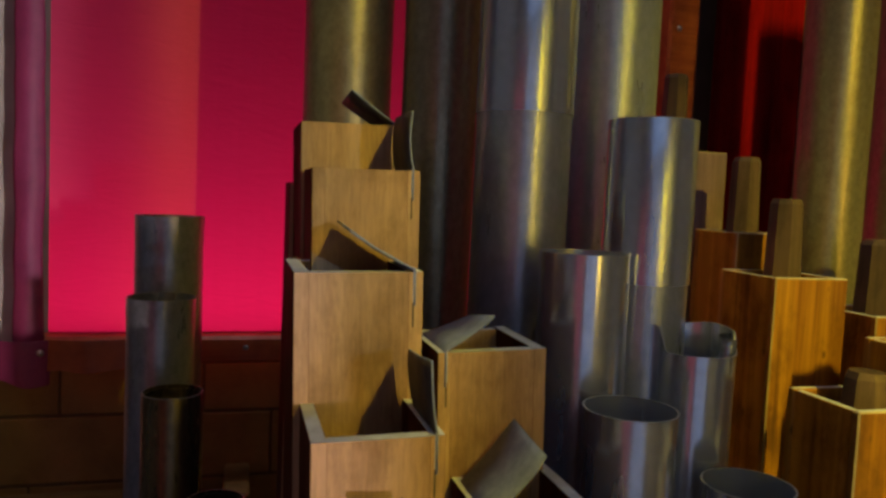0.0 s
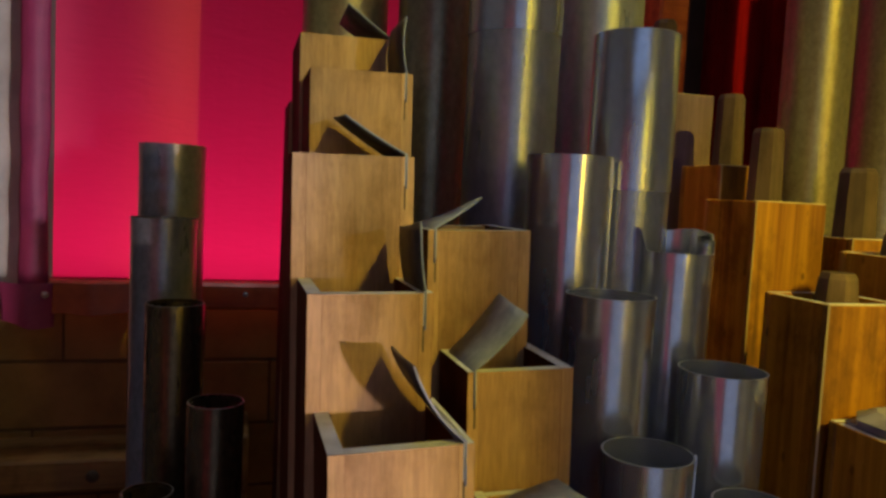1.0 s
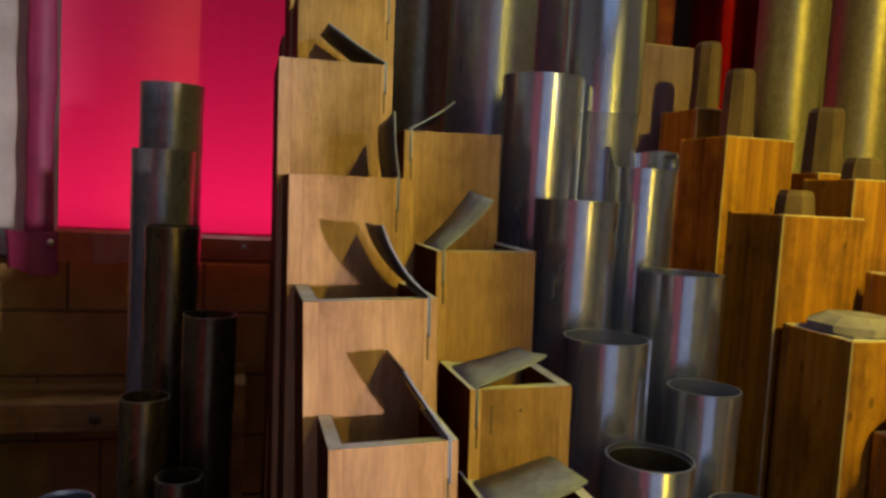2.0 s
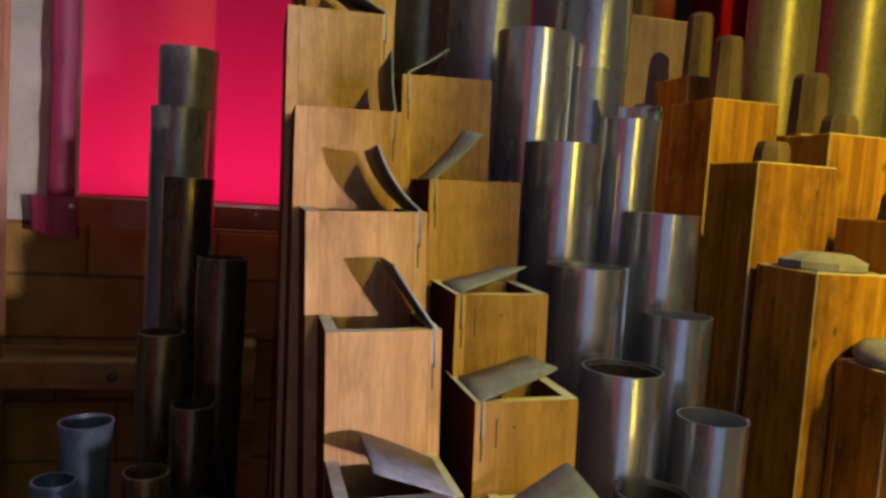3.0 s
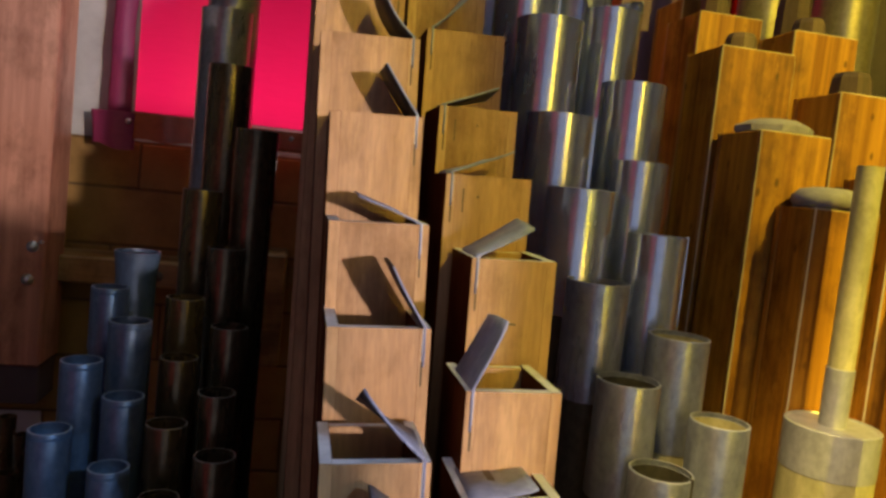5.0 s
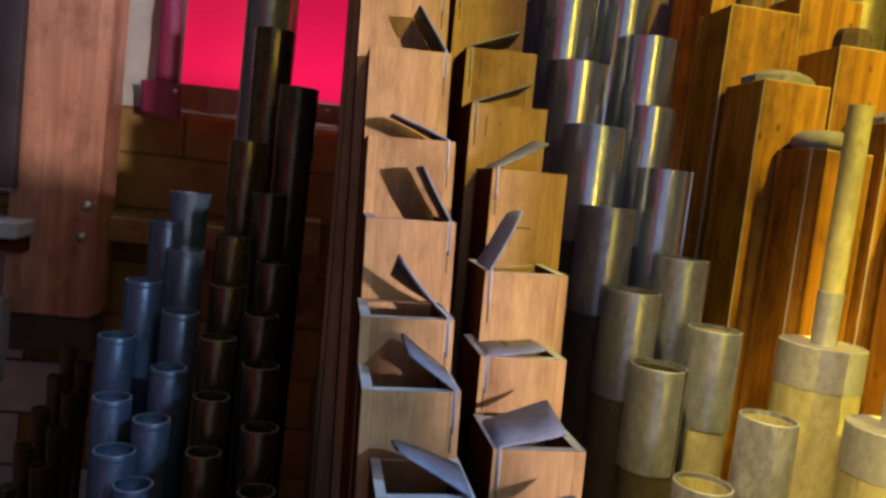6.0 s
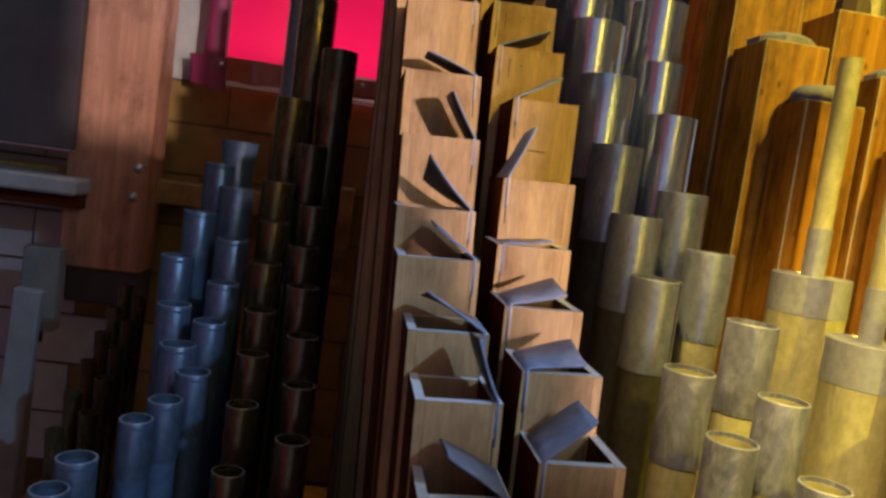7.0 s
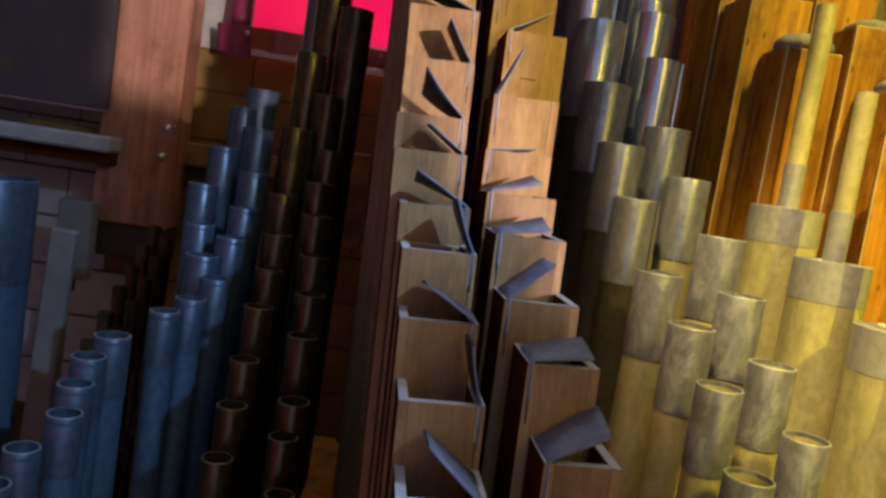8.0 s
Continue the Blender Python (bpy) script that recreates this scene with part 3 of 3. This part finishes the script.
EAST_ROW = [
    (0.187, 0.270, 0.604, 1.812, 22, 0.046, 12, 0.5),
    (0.201, 0.279, 0.532, 1.720, 40, 0.062, 18, -0.3),
    (0.206, 0.276, 0.448, 1.639, 16, 0.056, 4, 0.3),
    (0.206, 0.276, 0.385, 1.580, 18, 0.058, 4, 0.2),
    (0.216, 0.278, 0.311, 1.522, 28, 0.052, 6, -0.2),
    (0.203, 0.264, 0.236, 1.448, 63, 0.050, 6, 0.2),
    (0.198, 0.257, 0.197, 1.396, 4, 0.046, 4, 0.1),
    (0.195, 0.250, 0.125, 1.360, 16, 0.045, 4, -0.3),
    (0.196, 0.246, 0.058, 1.333, 14, 0.041, -4, -0.35),
    (0.200, 0.249, 0.010, 1.296, 43, 0.040, 0, 0.0),
    (0.208, 0.250, -0.047, 1.271, 13, 0.040, -6, -0.25),
    (0.216, 0.258, -0.085, 1.229, 34, 0.041, -6, -0.3),
]
for k, (x0, x1, front, top, lift, length, curl, twist) in enumerate(WEST_ROW):
    lean_pipe(wooden_pipe(x0, x1, front, top, 1, lift, length, curl, k, twist), top, 0.0 if k == 0 else -1.2 if k < 5 else -2.4)
for k, (x0, x1, front, top, lift, length, curl, twist) in enumerate(EAST_ROW):
    pipe = lean_pipe(wooden_pipe(x0, x1, front, top, -1, lift, length, curl, 40 + k, twist), top, -1.6)
    w, d, hi = x1 - x0, 1.12 * (x1 - x0), top - CHEST
    if k in (2, 3):
        hole = part("nail_hole", lathe([(0.0, 0.0), (0.0010, 0.0), (0.0010, 0.0006), (0.0, 0.0006)], 8), JOINT, pipe)
        hole.matrix_local = pose(-0.12 * w + 0.004 * (k % 3), -d / 2 + 0.0002, hi - 0.011 - 0.002 * k, 90, 0, 0)
        box_part("scribe_cut", (-0.30 * w, -0.30 * w + 0.0011, -d / 2 - 0.0003, -d / 2 + 0.002, hi - 0.030, hi - 0.011), JOINT, pipe, 0.0)
    if k == 4:
        crack = box_part("crack", (-0.0085, 0.0085, -0.0004, 0.002, -0.0007, 0.0007), JOINT, pipe, 0.0003, "short dark split in the wood")
        crack.matrix_local = pose(-0.004, -d / 2, hi - 0.046, 0, 2, 0)

# ---- metal pipes east of them: x, y, top, radius, slide ----
TIN_ROW = [
    (0.418, 0.722, 2.001, 0.041, 0.150), (0.342, 0.695, 1.879, 0.039, 0.0), (0.443, 0.672, 1.796, 0.035, 0.0), (0.350, 0.616, 1.762, 0.037, 0.0),
    (0.449, 0.596, 1.702, 0.036, 0.0), (0.350, 0.544, 1.653, 0.034, 0.0), (0.435, 0.530, 1.614, 0.029, 0.0), (0.353, 0.472, 1.580, 0.032, 0.12),
    (0.428, 0.457, 1.544, 0.027, 0.0), (0.358, 0.419, 1.500, 0.028, 0.12), (0.433, 0.403, 1.459, 0.027, 0.11), (0.367, 0.356, 1.429, 0.026, 0.11),
    (0.443, 0.341, 1.403, 0.024, 0.11), (0.378, 0.308, 1.373, 0.024, 0.105), (0.455, 0.262, 1.348, 0.0225, 0.10), (0.381, 0.219, 1.308, 0.0215, 0.10),
    (0.442, 0.177, 1.302, 0.020, 0.10), (0.390, 0.152, 1.273, 0.020, 0.09), (0.450, 0.122, 1.255, 0.0185, 0.09), (0.390, 0.085, 1.240, 0.018, 0.09),
    (0.452, 0.062, 1.215, 0.017, 0.08), (0.395, 0.030, 1.192, 0.017, 0.08), (0.452, 0.000, 1.170, 0.016, 0.08),
]
for k, (x, y, top, r, slide) in enumerate(TIN_ROW):
    slide = min(slide, 3.7 * r)
    # Pipes 7, 9, 11 and 13 have shade painted into their bodies.
    metal_pipe(x, y, top, r, SHADED_BODY if k in (7, 9, 11, 13) else (DULL_TIN if slide else TIN) if k < 10 else LEAD, slide, TIN if k < 9 else GREY_SLIDE if k < 14 else ZINC, 0.88, "open round pipe of grey spotted organ metal", "tin pipes", k, 0.0006, torn=0.021 if k == 2 else 0.0, sides=72 if k == 2 else 36, seam={1: -12, 5: -20, 8: -15, 13: -50}.get(k))

# tall basses at the back
for k, (x, y, top, r, slide) in enumerate([(0.172, 1.02, 2.75, 0.053, 0), (0.276, 0.97, 2.65, 0.045, 0), (0.331, 0.83, 2.30, 0.051, 0.29), (0.462, 0.90, 2.45, 0.055, 0),
                                           (0.800, 0.915, 2.70, 0.043, 0), (0.990, 0.975, 2.60, 0.052, 0), (1.115, 0.88, 2.5, 0.055, 0)]):
    metal_pipe(x, y, top, r, DULL_TIN if k in (2, 3) else TARNISH, slide, TIN, 0.95, "tall round bass pipe of tarnished organ metal", "bass pipes", 60 + k)

# dark pipes west of the wooden ones: x, y, top, radius
DARK_ROW = [
    (-0.034, 1.067, 1.884, 0.040), (-0.035, 0.989, 1.795, 0.037), (-0.015, 0.911, 1.706, 0.031), (0.032, 0.835, 1.617, 0.028), (-0.030, 0.820, 1.532, 0.025),
    (0.010, 0.770, 1.464, 0.023), (-0.030, 0.735, 1.404, 0.023), (0.026, 0.710, 1.377, 0.022), (-0.020, 0.646, 1.353, 0.021), (0.027, 0.598, 1.330, 0.020),
    (-0.015, 0.557, 1.309, 0.020), (0.036, 0.525, 1.290, 0.020), (-0.007, 0.490, 1.263, 0.018), (0.046, 0.452, 1.247, 0.018), (-0.003, 0.432, 1.227, 0.0165),
    (0.052, 0.385, 1.212, 0.017), (0.002, 0.349, 1.198, 0.0155), (0.055, 0.310, 1.182, 0.016), (0.003, 0.291, 1.155, 0.0145), (0.060, 0.250, 1.132, 0.0155),
    (0.003, 0.250, 1.121, 0.0145), (0.057, 0.222, 1.107, 0.014), (0.003, 0.205, 1.087, 0.0142), (0.064, 0.18, 1.071, 0.013),
]
for k, (x, y, top, r) in enumerate(DARK_ROW):
    # First two get a lighter metal for daylight, the rest a shaded one.
    metal_pipe(x, y, top, r, BRONZE if k > 1 else DAYLIT, 3.7 * r if k > 1 else 0, BRONZE, 0.80, "round tarnished organ pipe, light and shade put into its colour", "dark pipes", 90 + k, 0.0006)

# bluish pipes further west
BLUE_ROW = [
    (-0.090, 0.746, 1.454, 0.023), (-0.103, 0.679, 1.420, 0.020), (-0.071, 0.638, 1.392, 0.022), (-0.105, 0.591, 1.359, 0.020), (-0.058, 0.565, 1.332, 0.020),
    (-0.113, 0.530, 1.309, 0.019), (-0.052, 0.493, 1.289, 0.018), (-0.096, 0.462, 1.265, 0.018), (-0.051, 0.427, 1.258, 0.017), (-0.075, 0.401, 1.237, 0.018),
    (-0.052, 0.377, 1.217, 0.017), (-0.067, 0.336, 1.200, 0.016), (-0.084, 0.306, 1.190, 0.015), (-0.113, 0.249, 1.174, 0.0162), (-0.119, 0.212, 1.163, 0.0152),
    (-0.117, 0.183, 1.147, 0.0148), (-0.111, 0.150, 1.133, 0.0140), (-0.128, 0.120, 1.114, 0.0135), (-0.131, 0.085, 1.100, 0.013),
]
for k, (x, y, top, r) in enumerate(BLUE_ROW):
    metal_pipe(x, y, top, r, PLAIN, 3.5 * r if k else 0, PLAIN_SLIDE, 0.93, "round pipe of bluish grey organ metal", "grey pipes", 130 + k, 0.0012 if k else 0.0035)

# chimney flutes: x, y, top, radius, tube radius, tube top
for k, row in enumerate([(0.588, 0.389, 1.390, 0.041, 0.0115, 1.625), (0.588, 0.283, 1.340, 0.038, 0.0105, 1.515), (0.600, 0.185, 1.290, 0.037, 0.010, 1.44), (0.60, 0.09, 1.24, 0.035, 0.010, 1.38)]):
    canister(*row, 170 + k)

# stopped wooden pipes: left edge, front, top, width, depth, stopper
for k, row in enumerate([
    (0.600, 1.020, 2.003, 0.118, 0.100, ("handle", 0.125, 0.020)),
    (0.642, 0.885, 1.895, 0.080, 0.090, ("handle", 0.108, 0.021)),
    (0.618, 0.783, 1.850, 0.097, 0.099, ("handle", 0.100, 0.022)),
    (0.545, 0.587, 1.760, 0.093, 0.083, ("handle", 0.036, 0.021)),
    (0.548, 0.497, 1.660, 0.082, 0.083, ("knob", 0.014, 0.040)),
    (0.574, 0.434, 1.585, 0.072, 0.060, ("disc", 0.020, 0.036)),
    (0.725, 0.750, 1.812, 0.092, 0.095, ("handle", 0.095, 0.026)),
    (0.660, 0.627, 1.800, 0.088, 0.075, ("handle", 0.036, 0.023)),
    (0.638, 0.504, 1.710, 0.082, 0.078, ("handle", 0.040, 0.024)),
    (0.648, 0.420, 1.620, 0.080, 0.075, ("knob", 0.014, 0.030)),
    (0.660, 0.345, 1.537, 0.072, 0.068, ("disc", 0.016, 0.034)),
]):
    stopped_pipe(*row, k)

# ---- red screen at the back ----
screen = thing("red_cloth_screen", (0.35, 1.49, 1.62), "bright red translucent cloth screen in a red wooden frame", "screen")
bm = bmesh.new()
bmesh.ops.create_grid(bm, x_segments=30, y_segments=24, size=0.5)
for v in bm.verts:
    x, z = (v.co.x + 0.5) * 1.15 - 0.614, (v.co.y + 0.5) * 1.1 + 0.03
    v.co = Vector((x, 0.003 * math.sin(x * 16), z))
part("cloth", bm, CLOTH, screen, "glowing red cloth lit from behind")
box_part("bottom_rail", (-0.655, 0.59, -0.035, 0.02, -0.012, 0.038), FRAME_WOOD, screen, 0.006, "red stained bottom rail")
box_part("side_rail", (0.514, 0.584, -0.06, 0.02, 0.039, 1.15), FRAME_WOOD, screen, 0.006, "red stained side rail")


def wrap(name, span, waves, mat, label):
    """A strip of cloth pulled over a rail, with an uneven edge."""
    x0, x1, z0, z1 = span
    bm, rows = bmesh.new(), []
    for a in range(13):
        row = []
        for b in range(41):
            x, z = x0 + (x1 - x0) * a / 12, z0 + (z1 - z0) * b / 40
            bulge = math.sin(math.pi * a / 12) * 0.012 + waves * noise.noise(Vector((x * 18, 0.3, z * 9)))
            low = waves * 1.2 * noise.noise(Vector((x * 14, 3.1, 0))) * max(0.0, 1 - b / 8)
            row.append(bm.verts.new((x + waves * 0.5 * noise.noise(Vector((0.7, a * 0.1, z * 12))), -0.038 - bulge, z + low)))
        rows.append(row)
    for p, q in zip(rows, rows[1:]):
        for b in range(40):
            bm.faces.new((p[b], p[b + 1], q[b + 1], q[b])).smooth = True
    bmesh.ops.recalc_face_normals(bm, faces=bm.faces[:])
    bmesh.ops.solidify(bm, geom=bm.faces[:], thickness=0.002)
    return part(name, bm, mat, screen, label)


wrap("side_wrap", (-0.658, -0.612, 0.030, 1.15), 0.007, FRAME_CLOTH, "purple-crimson cloth wrapped over the side rail")
wrap("corner_wrap", (-0.690, -0.605, -0.042, 0.034), 0.014, FRAME_CLOTH, "crumpled crimson cloth corner")
wrap("bottom_wrap", (-0.612, -0.470, -0.018, 0.036), 0.008, RAIL_HIDE, "crumpled red-brown hide over the rail")
nail = part("nail", lathe([(0.0, 0.0), (0.006, 0.0), (0.005, 0.002), (0.0, 0.004)], 12), STEEL, screen, "bright round nail head")
nail.matrix_local = pose(-0.613, -0.055, 0.016, 90, 0, 0)
nail = part("nail", lathe([(0.0, 0.0), (0.005, 0.0), (0.004, 0.002), (0.0, 0.003)], 12), STEEL, screen)
nail.matrix_local = pose(-0.285, -0.036, 0.018, 90, 0, 0)
nail = part("nail", lathe([(0.0, 0.0), (0.006, 0.0), (0.005, 0.002), (0.0, 0.004)], 12), STEEL, screen)
nail.matrix_local = pose(0.535, -0.061, 0.66, 90, 0, 0)
red_board = tagged(box_part("red_stained_board", (0.986, 1.185, 1.43, 1.46, 0.0, 4.19), DARK_RED, None, 0.004), "tall dark red stained upright board", "board")
edge = tagged(box_part("grey_batten", (1.187, 1.215, 1.41, 1.45, 0.0, 4.19), WHITE, None, 0.003), "thin pale grey upright batten", "batten")

# ---- western background ----
post = thing("wooden_post", (-0.462, 1.395, 1.140), "planed reddish deal post with two bolts, ending above floor", "post")
box_part("shaft", (-0.086, 0.088, -0.06, 0.06, 0.0, 2.04), POST, post, 0.004)
for x, z in ((0.066, 0.235), (0.060, 0.171)):
    ob = part("bolt", lathe([(0.0, 0.0), (0.011, 0.0), (0.011, 0.004), (0.007, 0.005), (0.007, 0.011), (0.0, 0.011)], 12), STEEL, post, "galvanised bolt head")
    ob.matrix_local = pose(x, -0.06, z, 90, 0, 0)
pin = part("pin", lathe([(0.0, 0.0), (0.003, 0.0), (0.003, 0.012), (0.0, 0.012)], 10), STEEL, post)
pin.matrix_local = pose(0.083, -0.06, 0.245, 90, 0, 0)
# Dark block put in for the shaded gap below the post's end.
socket = tagged(box_part("dark_socket", (-0.535, -0.378, 1.35, 1.45, 1.06, 1.1395), DARK, None, 0.003), "dark block put in for the shaded gap under the post", "block")

rail = thing("wall_rail", (-0.2, 1.49, 1.297), "yellowish horizontal wooden rail with a bored hole", "rail")
box_part("beam", (-0.55, 0.19, -0.07, 0.068, 0.0, 0.054), BEAM, rail, 0.003)
hole = part("bored_hole", lathe([(0.0, 0.0), (0.011, 0.0), (0.011, 0.0012), (0.0, 0.0012)], 16), JOINT, rail)
hole.matrix_local = pose(0.018, -0.0695, 0.025, 90, 0, 0)
block = tagged(box_part("wooden_block", (0.032, 0.078, 1.40, 1.558, 1.148, 1.39), BEAM, None, 0.004), "upright brown wooden block against the wall", "block")

partition = thing("dark_partition", (-1.0, 1.31, 1.392), "dark purplish grey upright partition with a brass edge", "partition")
box_part("sheet", (-0.5, 0.47, 0.0, 0.03, 0.004, 1.5), DARK, partition, 0.003)
box_part("brass_strip", (-0.5, 0.47, -0.003, 0.02, 0.0, 0.0035), STEEL, partition, 0.0005, "thin brass edge strip")
box_part("slot", (0.23, 0.262, -0.0012, 0.004, 0.055, 0.085), JOINT, partition, 0.0)
ledge = tagged(box_part("white_ledge", (-1.5, -0.492, 1.245, 1.42, 1.303, 1.338), WHITE, None, 0.005), "chalk white wooden ledge below the dark panel", "ledge")
shelf = tagged(box_part("brown_shelf_board", (-1.5, -0.50, 1.30, 1.42, 1.272, 1.3025), MAHOGANY, None, 0.002), "red-brown board under the white ledge", "board")

# pale slats and a white block standing below the ledge
for x, y, z, w, lean in ((-0.478, 0.905, 1.172, 0.044, 2.5), (-0.531, 1.15, 1.114, 0.026, 0.8), (-0.625, 1.08, 1.20, 0.035, 2.0)):
    slat = tagged(box_part("pale_slat", (-w / 2, w / 2, -0.01, 0.01, 0.0, z), SLAT, None, 0.003), "pale grey upright wooden slat", "slat", "pale slats")
    slat.matrix_world = pose(x, y, 0.0, 0, lean, 0)
clamp = thing("white_block", (-0.548, 1.336, 1.012), "small white painted wooden block with a dark peg", "block")
box_part("body", (-0.036, 0.036, -0.09, -0.05, 0.0, 0.178), SLAT, clamp, 0.003)
box_part("arm", (-0.012, 0.012, -0.052, 0.06, 0.10, 0.13), WHITE, clamp, 0.002)
part("peg", lathe([(0.0, -0.028), (0.009, -0.028), (0.009, 0.0), (0.0, 0.0)], 12), MAHOGANY, clamp, "dark red peg").location = (0, -0.07, 0)
metal_pipe(-0.262, 0.30, 1.30, 0.045, PLAIN, 0.10, PLAIN_SLIDE, 0.90, "wide round pipe of bluish grey organ metal", "grey pipes", 300)

# small reeds behind the grey pipes
for k in range(11):
    x, y, z = -0.262 + 0.028 * (k % 2) + 0.003 * k, 0.86 - 0.033 * k, 1.205 - 0.012 * k
    reed = thing("small_reed_pipe", (x, y, CHEST), "small tapered reed pipe of dark brassy metal", "organ pipe", "reed pipes")
    hi = z - CHEST
    sharp(part("resonator", lathe([(0.004, 0.2), (0.0115, hi), (0.0105, hi), (0.004, hi - 0.15), (0.0, hi - 0.15)], 20), BRONZE, reed))
    sharp(part("boot", lathe([(0.0, 0.0), (0.005, 0.0), (0.011, 0.06), (0.011, 0.2), (0.0, 0.2)], 16), BRONZE, reed))

# Unseen pink sheet, added so that the metal pipes mirror a pink streak.
sheet_rows = []
bm = bmesh.new()
for a in range(61):
    x = -1.56 + 1.14 * a / 60
    fold = -0.925 + 0.025 * math.sin(a * 0.75) + 0.010 * math.sin(a * 1.9 + 1)
    sheet_rows.append([bm.verts.new((x, fold + 0.01 * k / 8 * math.sin(a * 0.5), 0.4 + 2.3 * k / 8)) for k in range(9)])
for p, q in zip(sheet_rows, sheet_rows[1:]):
    for k in range(8):
        bm.faces.new((p[k], p[k + 1], q[k + 1], q[k])).smooth = True
tagged(part("pink_curtain", bm, MIRROR_PINK), "unseen added pink cloth sheet, mirrored in the metal pipes", "curtain")

# ---- masonry blocks of the north wall ----
rng = random.Random(5)
z, course = 0.60, 0
while z < 1.59:
    high = min(0.122, 1.598 - z - 0.004)
    x = -0.95 - 0.13 * (course % 2)
    while x < 0.95:
        long = 0.265 + rng.uniform(-0.02, 0.02)
        # Western blocks are white paint, lightened further for soft light missing there.
        box_part("block", (x, x + long - 0.004, 1.5555 + rng.uniform(-0.0012, 0.0012), 1.5602, z, z + high), BLOCK if x + long > -0.40 else WHITE_WALL, north, 0.0018)
        x += long
    z, course = z + 0.128, course + 1
